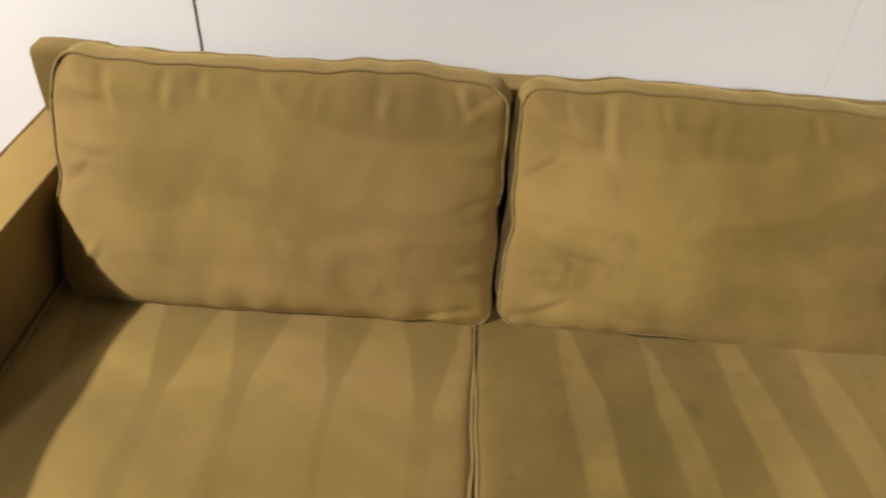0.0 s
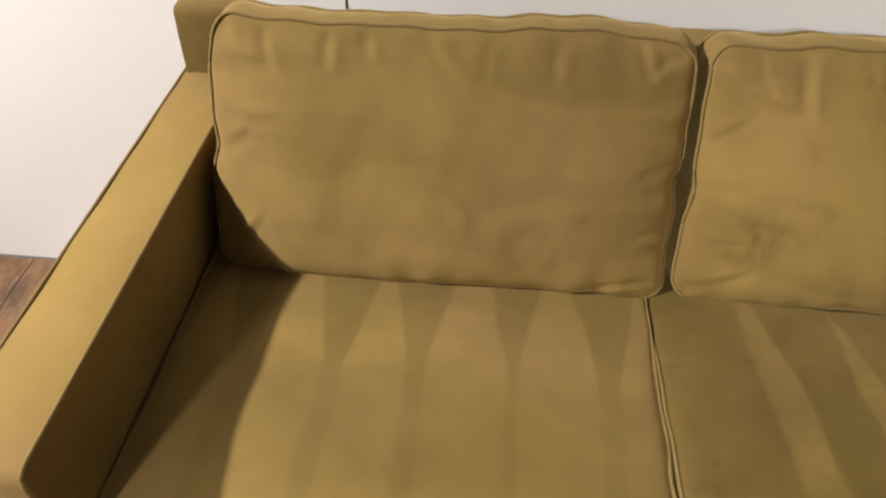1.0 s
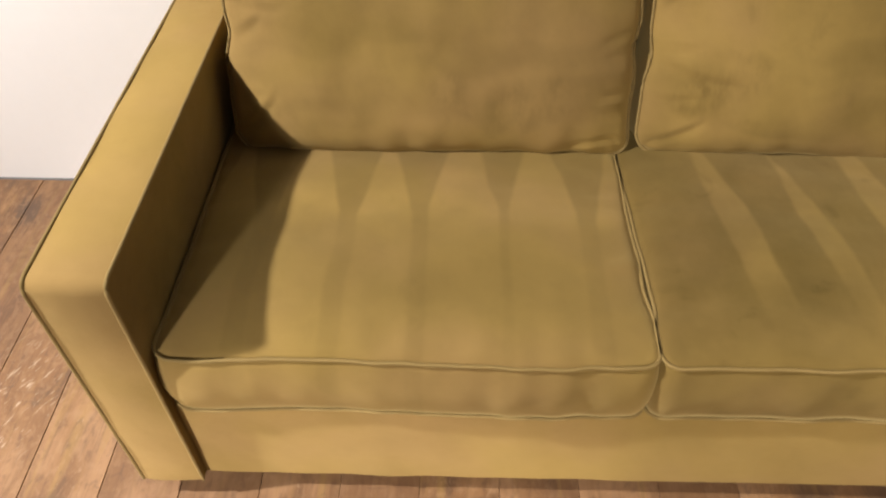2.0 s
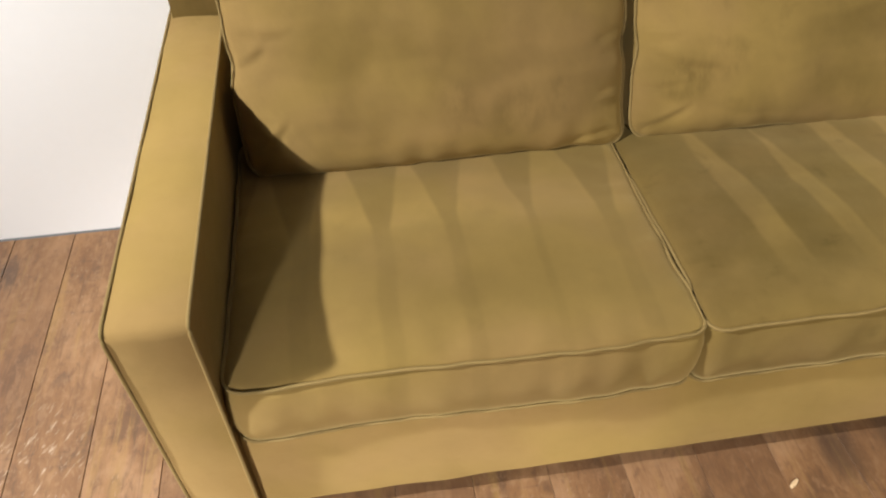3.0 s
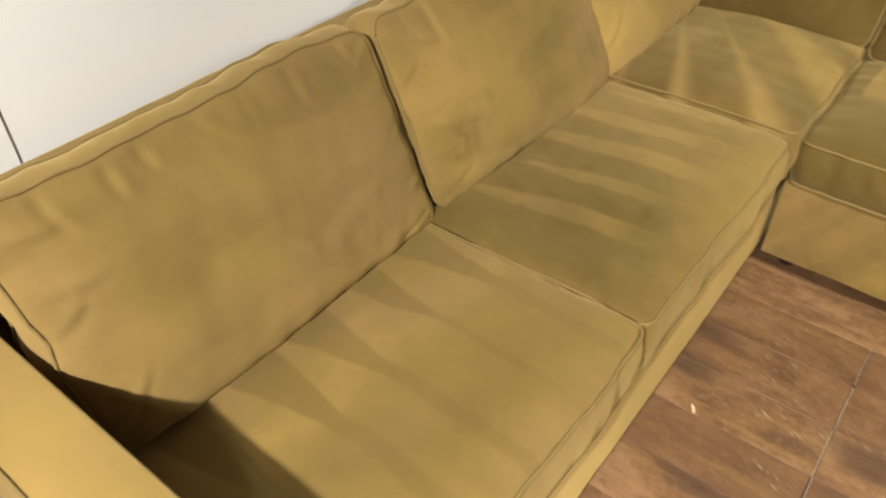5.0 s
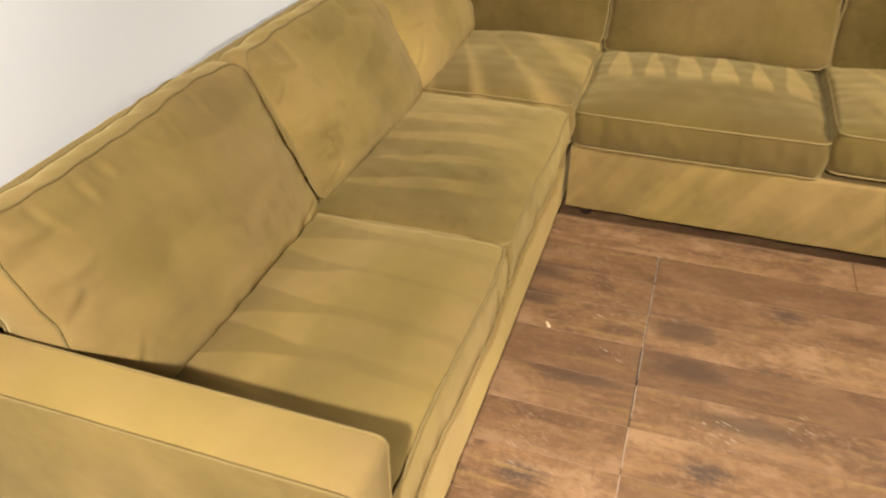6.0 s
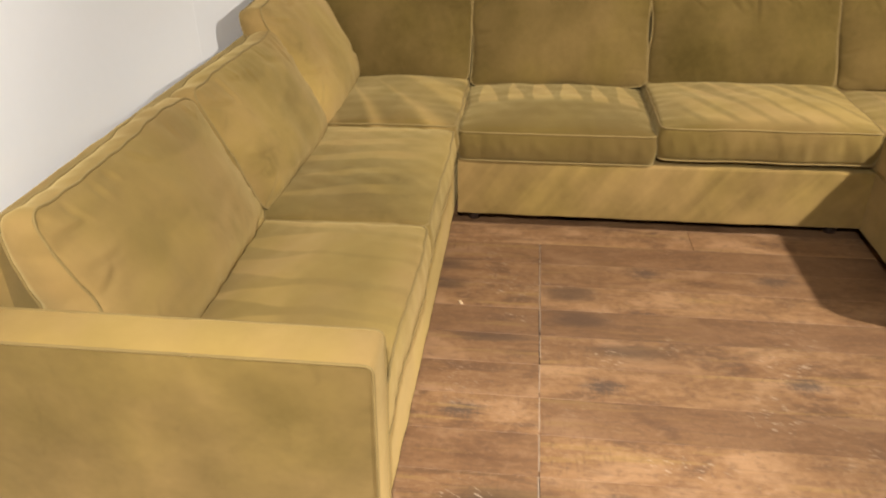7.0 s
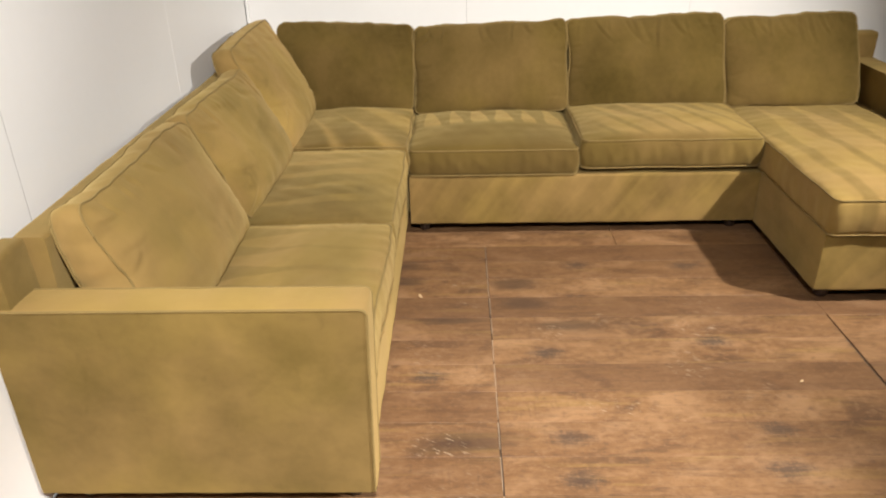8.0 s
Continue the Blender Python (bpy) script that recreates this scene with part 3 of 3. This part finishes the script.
def foot(x, y, parent, top=0.07):
    """A low turned bun foot."""
    prof = [(0.014, 0), (0.022, 0.006), (0.027, 0.022), (0.027, 0.036), (0.022, 0.048), (0.026, 0.054), (0.026, top)]
    bm = bmesh.new()
    rings = [[bm.verts.new((x + rr * math.cos(a), y + rr * math.sin(a), z)) for a in np.arange(16) * math.tau / 16] for rr, z in prof]
    for p, q in zip(rings, rings[1:]):
        for i in range(16):
            bm.faces.new((p[i], p[(i + 1) % 16], q[(i + 1) % 16], q[i]))
    bm.faces.new(rings[0][::-1])
    bm.faces.new(rings[-1])
    return part("foot", bm, FOOT, parent, "dark turned wooden foot", smooth=True)


# ---- the room ----
WALL_Y, WALL_X, CEIL = 0.876, 2.530, 2.6
WEST, SOUTH = -3.6, -4.4


def wall_with_panels(name, label, start, along, normal, length, cuts, step_at=99.0, proud=0.0, height=CEIL):
    """A wall with white sheet panels in front, 4 mm joints between them. start: foot of its face, along: unit way, normal: into the room."""
    thing = tagged(new(name), label, "wall", kind="structure")
    s, a, nrm = Vector(start), Vector(along), Vector(normal)
    m = Matrix((a.to_4d(), nrm.to_4d(), (0, 0, 1, 0), (0, 0, 0, 1))).transposed()
    m[3][3] = 1
    m.translation = s
    back = part("wall_core", box(0, length, -0.10, -0.008, 0, height), JOINT, thing)
    edges = [0.0, *cuts, length]
    for k, (p, q) in enumerate(zip(edges, edges[1:])):
        out = proud if p >= step_at else 0.0
        part("panel", box(p + (-0.0006 if p == step_at else 0.0006), q + (0.001 if q == step_at else -0.0006), -0.008, out, 0.002, height, 0.0005, 1), WHITE, thing)
    if proud:
        part("edge_strip", box(step_at - 0.0018, step_at - 0.0007, -0.004, proud - 0.0003, 0.002, height), JOINT, thing, "dark panel edge")
    for ob in (back, *thing.children):
        if ob.parent == thing:
            ob.matrix_basis = m
    return thing


wall_with_panels("wall_north", "white sheet-panel wall with a dark vertical joint", (WALL_X, WALL_Y + 0.005, 0), (-1, 0, 0), (0, -1, 0), WALL_X - WEST,
                 [WALL_X - 1.447, WALL_X - 0.288, WALL_X + 0.93, WALL_X + 2.15], WALL_X - 0.288, 0.0024)
wall_with_panels("wall_east", "white sheet-panel wall with fine vertical joints", (WALL_X, WALL_Y, 0), (0, -1, 0), (-1, 0, 0), WALL_Y - SOUTH,
                 [WALL_Y + 0.253, WALL_Y + 1.385, WALL_Y + 2.6, WALL_Y + 3.8])
# unseen walls and ceiling, added to close the room and limit bounce
tagged(part("wall_west", box(WEST - 0.1, WEST, SOUTH, WALL_Y, 0, CEIL), DULL), "unseen closing wall, kept dark to cut bounced light", "wall", kind="structure")
tagged(part("wall_south", box(WEST, WALL_X, SOUTH - 0.1, SOUTH, 0, CEIL), DULL), "unseen closing wall, kept dark to cut bounced light", "wall", kind="structure")
tagged(part("ceiling", box(WEST, WALL_X, SOUTH, WALL_Y, CEIL, CEIL + 0.1), DULL), "unseen closing ceiling, kept dark to cut bounced light", "ceiling", kind="structure")
tagged(part("corner_trim", box(WALL_X - 0.016, WALL_X - 0.001, WALL_Y - 0.016, WALL_Y - 0.001, 0.0, CEIL, 0.004), WHITE), "thin white corner trim strip", "trim", kind="structure")

# ---- the sectional sofa ----
ARM_Z, BACK_Z, DECK, LOW = 0.597, 0.721, 0.285, 0.058
GROUP = "sectional sofa"


def unit(name, label, m):
    thing = tagged(new(name), label, "sofa", GROUP)
    thing.matrix_basis = m
    return thing


def back_panel(parent, x0, x1, seed, y=0.775, label=""):
    prof = rounded([(y - 0.010, LOW), (y - 0.016, BACK_Z), (0.842, BACK_Z), (0.852, LOW)], [0.005, 0.014, 0.014, 0.005])
    return profile_slab("back_frame", prof, x0, x1, parent, VELVET, seed, 0.003, None, label)


def arm(parent, x0, x1, seed):
    prof = rounded([(0.868, ARM_Z), (0.0, ARM_Z), (0.012, LOW), (0.868, LOW)], [0.0, 0.02, 0.006, 0.0])
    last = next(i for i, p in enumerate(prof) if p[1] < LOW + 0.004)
    # side faces take the shaded copy, top and front the brightened one
    return profile_slab("arm", prof, x0, x1, parent, LIT_VELVET, seed, 0.004, (0, last + 1), side_mat=SHADED_SIDE_VELVET)


def rail(parent, x0, x1, y0, y1, seed, label="", mat=None):
    prof = rounded([(y0, DECK), (y0, LOW), (y1, LOW), (y1, DECK)], [0.012, 0.008, 0.004, 0.004])
    ob = profile_slab("base", prof, x0, x1, parent, mat or RAIL_VELVET, seed, 0.002, None, label)
    part("underside", box(x0 + 0.02, x1 - 0.02, y0 + 0.03, y1, LOW - 0.012, LOW - 0.001), LINER, ob, "black dust cover")
    return ob


# creases: place as shares of the half sizes, direction in degrees, length, depth, width in metres
BACK_CREASES = ((-0.95, 0.72, -60, 0.10, 0.009, 0.006), (-0.72, 0.9, -75, 0.09, 0.007, 0.007), (-0.45, 0.92, -95, 0.11, 0.008, 0.008), (-0.2, 0.95, -80, 0.07, 0.005, 0.007),
                (0.55, 0.9, -70, 0.08, 0.005, 0.007), (0.95, 0.75, -140, 0.14, 0.007, 0.008), (0.95, 0.1, -165, 0.12, 0.005, 0.008), (0.97, -0.6, 160, 0.14, 0.007, 0.008),
                (-0.97, 0.05, -25, 0.10, 0.004, 0.007), (-0.97, -0.5, 20, 0.12, 0.006, 0.008))
BACK_CREASES_B = ((-0.95, 0.8, -35, 0.12, 0.007, 0.007), (-0.5, 0.85, -20, 0.12, 0.006, 0.007), (0.2, 0.8, -30, 0.14, 0.006, 0.008), (0.7, 0.9, -100, 0.09, 0.006, 0.007),
                  (-0.97, -0.1, -30, 0.13, 0.007, 0.008), (-0.95, -0.7, 35, 0.10, 0.006, 0.007), (0.96, -0.5, 170, 0.12, 0.006, 0.008), (0.96, 0.5, 200, 0.10, 0.006, 0.008))
SEAT_CREASES = ((0.95, 0.2, 175, 0.05, 0.004, 0.006), (0.95, -0.3, 190, 0.05, 0.004, 0.006))



def gathers(seed, count=9, long=0.11):
    """Short folds that run down from the top seam and in from the ends."""
    rng = random.Random(seed)
    out = []
    for i in range(count):
        out.append((-0.9 + 1.8 * (i + rng.uniform(0.1, 0.9)) / count, 0.97, -90 + rng.uniform(-26, 26), long * rng.uniform(0.5, 1.15), rng.uniform(0.0025, 0.0078), rng.uniform(0.004, 0.008)))
    for sd in (-1, 1):
        for y in (-0.75, -0.4, 0.05, 0.45, 0.8):
            out.append((0.97 * sd, y + rng.uniform(-0.12, 0.12), (0 if sd < 0 else 180) + rng.uniform(-28, 28), rng.uniform(0.04, 0.10), rng.uniform(0.0025, 0.0055), rng.uniform(0.004, 0.007)))
    return tuple(out)


BC = dict(h=0.120, r=0.036, grid=0.007, crown=0.066, belly=0.009, pucker=0.0035, sag=0.007, full=0.62, heavy=0.34, crumple=0.0020)


def back_cushion(parent, x0, x1, seed, y=0.497, z=0.422, high=0.400, lean=25, turn=0.0, tip=0.0, rise=0.0, creases=BACK_CREASES, label="", mat=None, **more):
    k = dict(BC, **more)
    h = k.pop("h")
    return cushion("back_cushion", x1 - x0, high, h, leaning((x0 + x1) / 2, y, z, h, high, lean, turn, tip, rise), parent, mat or VELVET, seed, creases=creases, label=label, **k)


def seat_cushion(parent, x0, x1, y0, y1, seed, mat, z=DECK + 0.004, h=0.132, label="", **more):
    k = dict(r=0.03, crown=0.028, belly=0.011, pucker=0.004, crumple=0.0022, sag=0.005, full=0.45, drop=0.016, creases=SEAT_CREASES)
    k.update(more)
    return cushion("seat_cushion", x1 - x0, y1 - y0, h, lying((x0 + x1) / 2, (y0 + y1) / 2, z), parent, mat, seed, label=label, **k)


# loveseat with one arm, along the north wall
love = unit("loveseat_sofa", "mustard velvet one-armed loveseat module against a white wall", pose(0, 0, 0))
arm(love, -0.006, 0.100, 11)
back_panel(love, 0.128, 1.588, 12)
profile_slab("back_end", rounded([(0.779, LOW), (0.808, BACK_Z), (0.866, BACK_Z), (0.866, LOW)], [0.005, 0.014, 0.014, 0.005]), 0.002, 0.126, love, VELVET, 15, 0.002)
# this rail wears the brightened copy, the light on its front put into colour
rail(love, 0.102, 1.588, 0.028, 0.764, 13, mat=LIT_VELVET)
seat_cushion(love, 0.106, 0.832, 0.016, 0.61, 21, SEAT_VELVET, drop=0.026, label="mustard velvet seat cushion with pale triangular brush marks")
seat_cushion(love, 0.838, 1.586, 0.016, 0.61, 22, SLANT_VELVET, label="mustard velvet seat cushion with slanting brush marks")
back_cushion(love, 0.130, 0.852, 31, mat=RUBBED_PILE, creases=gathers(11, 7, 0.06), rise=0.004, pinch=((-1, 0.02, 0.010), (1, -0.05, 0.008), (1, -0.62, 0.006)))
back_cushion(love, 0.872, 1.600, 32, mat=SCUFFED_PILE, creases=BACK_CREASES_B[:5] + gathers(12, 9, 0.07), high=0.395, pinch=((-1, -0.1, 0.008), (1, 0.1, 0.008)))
for fx in (0.06, 1.53):
    for fy in (0.07, 0.78):
        foot(fx, fy, love)

# corner seat
corner = unit("corner_sofa", "mustard velvet corner module wedged between the two walls", pose(1.592, 0, 0))
back_panel(corner, 0.0, 0.85, 41)
side = profile_slab("back_frame", rounded([(-0.006, LOW), (-0.006, BACK_Z), (0.866, BACK_Z), (0.866, LOW)], [0.005, 0.014, 0.014, 0.005]), 0.852, 0.925, corner, VELVET, 42, 0.003)
rail(corner, 0.0, 0.850, 0.028, 0.764, 43)
seat_cushion(corner, 0.004, 0.64, 0.016, 0.61, 44, FAN_VELVET, z=DECK + 0.018, label="mustard velvet corner seat cushion with fanned brush marks", crown=0.034)
back_cushion(corner, -0.025, 0.61, 45, mat=LIT_BACK_VELVET, z=0.436, creases=BACK_CREASES_B, high=0.475, tip=1.5)
c = back_cushion(corner, -0.33, 0.33, 46, y=0.0, z=0.436, high=0.43, rise=-0.008, creases=gathers(8, 6, 0.07), mat=SHADED_BACK_VELVET)
c.matrix_basis = pose(0.545, 0.345, 0, 0, 0, -90)
for fx in (0.06, 0.86):
    foot(fx, 0.78, corner)
foot(0.86, 0.07, corner)

# sleeper, along the east wall
sleeper = unit("sleeper_sofa", "mustard velvet armless two-seat sofa module on dark feet", pose(1.647, 0.012, 0, 0, 0, -90))
back_panel(sleeper, 0.0, 1.525, 51)
rail(sleeper, 0.0, 1.525, -0.015, 0.764, 52, mat=RAIL_VELVET)
seat_cushion(sleeper, 0.002, 0.734, -0.024, 0.61, 53, BACK_SEAT_VELVET, h=0.112, z=DECK + 0.005, crown=0.05, crumple=0.003, pucker=0.003, label="mustard velvet seat cushion with pale triangular brush marks")
seat_cushion(sleeper, 0.744, 1.518, -0.022, 0.61, 54, PLUMP_VELVET, h=0.122, z=DECK + 0.032, crown=0.035, crumple=0.004, label="plump mustard velvet seat cushion with slanting brush marks")
back_cushion(sleeper, 0.006, 0.748, 55, creases=gathers(3, 7, 0.08), y=0.490, z=0.425, high=0.43, rise=0.010, mat=SHADED_BACK_VELVET)
back_cushion(sleeper, 0.754, 1.505, 56, y=0.490, z=0.430, high=0.445, rise=0.008, creases=gathers(4, 11, 0.13), mat=SHADED_BACK_VELVET)
for fx in (0.06, 1.45):
    for fy in (0.06, 0.78):
        foot(fx, fy, sleeper)

# chaise with one arm, at the end of the sleeper
chaise = unit("chaise_sofa", "mustard velvet chaise module with one arm, standing out into the room", pose(1.647, -1.514, 0, 0, 0, -90))
back_panel(chaise, 0.0, 0.785, 61)
rail(chaise, 0.0, 0.672, -0.646, 0.764, 62)
profile_slab("arm", rounded([(0.868, ARM_Z), (0.0, ARM_Z), (0.012, LOW), (0.868, LOW)], [0.0, 0.02, 0.006, 0.0]), 0.674, 0.790, chaise, VELVET, 63, 0.004)
seat_cushion(chaise, 0.002, 0.670, -0.664, 0.61, 64, CHAISE_VELVET, label="long mustard velvet chaise cushion with slanting brush marks", crown=0.035)
back_cushion(chaise, -0.012, 0.612, 65, y=0.490, z=0.430, high=0.437, rise=0.014, creases=gathers(6, 12, 0.10), mat=SHADED_BACK_VELVET)
for fx in (0.06, 0.62):
    for fy in (-0.58, 0.78):
        foot(fx, fy, chaise)

# ---- small things on the floor ----


def chip(x, y, length, wide, turn, label):
    bm = bmesh.new()
    pts = [(-0.5, -0.2), (-0.1, -0.5), (0.45, -0.3), (0.5, 0.25), (0.0, 0.5), (-0.4, 0.35)]
    low = [bm.verts.new((px * length, py * wide, 0.0005)) for px, py in pts]
    high = [bm.verts.new((px * length * 0.85, py * wide * 0.8, 0.0035 + 0.001 * (i % 3))) for i, (px, py) in enumerate(pts)]
    for i in range(6):
        j = (i + 1) % 6
        bm.faces.new((low[i], low[j], high[j], high[i]))
    bm.faces.new(high)
    bm.faces.new(low[::-1])
    ob = tagged(part("wood_chip", bm, CHIP), label, "debris")
    ob.matrix_basis = pose(x, y, 0, 0, 0, turn)
    return ob


chip(1.082, -0.052, 0.026, 0.010, 35, "small pale wood chip lying on the floor")
chip(0.524, -1.287, 0.016, 0.008, -50, "tiny pale wood chip lying on the floor")

# ---- floor planks ----
floor = tagged(part("floor", box(WEST, WALL_X, SOUTH, WALL_Y, -0.06, -0.005), SUBFLOOR), "brown wood-look vinyl plank floor", "floor", kind="structure")
PLANK_W, PLANK_L = 0.1472, 1.2240
EDGE_X, EDGE_Y = 0.334, -0.317
rng = random.Random(5)


@functools.lru_cache(None)
def plank_data(w, l, side, end):
    """One plank; side and end: half the joint on its long and short edges."""
    bm = box(-w / 2 + side, w / 2 - side, -l / 2 + end, l / 2 - end, -0.005, 0.0, 0.0005, 1)
    me = bpy.data.meshes.new("plank")
    bm.to_mesh(me)
    bm.free()
    me.materials.append(PLANK)
    return me


for c in range(math.floor((WEST - EDGE_X) / PLANK_W), math.ceil((WALL_X - EDGE_X) / PLANK_W)):
    x0, x1 = EDGE_X + c * PLANK_W, EDGE_X + (c + 1) * PLANK_W
    cx0, cx1 = max(x0, WEST), min(x1, WALL_X)
    lag = 0.47 * PLANK_L if x0 > 1.50 else 0.0          # the rows at the sofa's foot are laid with staggered ends
    side = 0.0009 if x1 < 0.30 else 0.0003
    if -0.9 < x0 < 1.45:                                # frayed core at the plank's end
        y = EDGE_Y + rng.uniform(-0.0022, 0.0016)
        part("joint_strip", box(x0 + rng.uniform(0.001, 0.04), x1 - 0.001, y - 0.0009, y + 0.0009, -0.0048, 0.0002), STRIP, floor, "pale frayed joint edge")
    for row in range(-4, 2):
        y0, y1 = EDGE_Y + row * PLANK_L - lag, EDGE_Y + (row + 1) * PLANK_L - lag
        cy0, cy1 = max(y0, SOUTH), min(y1, WALL_Y)
        if cx1 - cx0 < 0.01 or cy1 - cy0 < 0.01:
            continue
        end = 0.0003 if lag else 0.0018
        if row in (-2, -1) and x1 < 0.95:
            cy0, cy1 = (cy0, cy1 - 0.002) if row == -2 else (cy0 + 0.002, cy1)
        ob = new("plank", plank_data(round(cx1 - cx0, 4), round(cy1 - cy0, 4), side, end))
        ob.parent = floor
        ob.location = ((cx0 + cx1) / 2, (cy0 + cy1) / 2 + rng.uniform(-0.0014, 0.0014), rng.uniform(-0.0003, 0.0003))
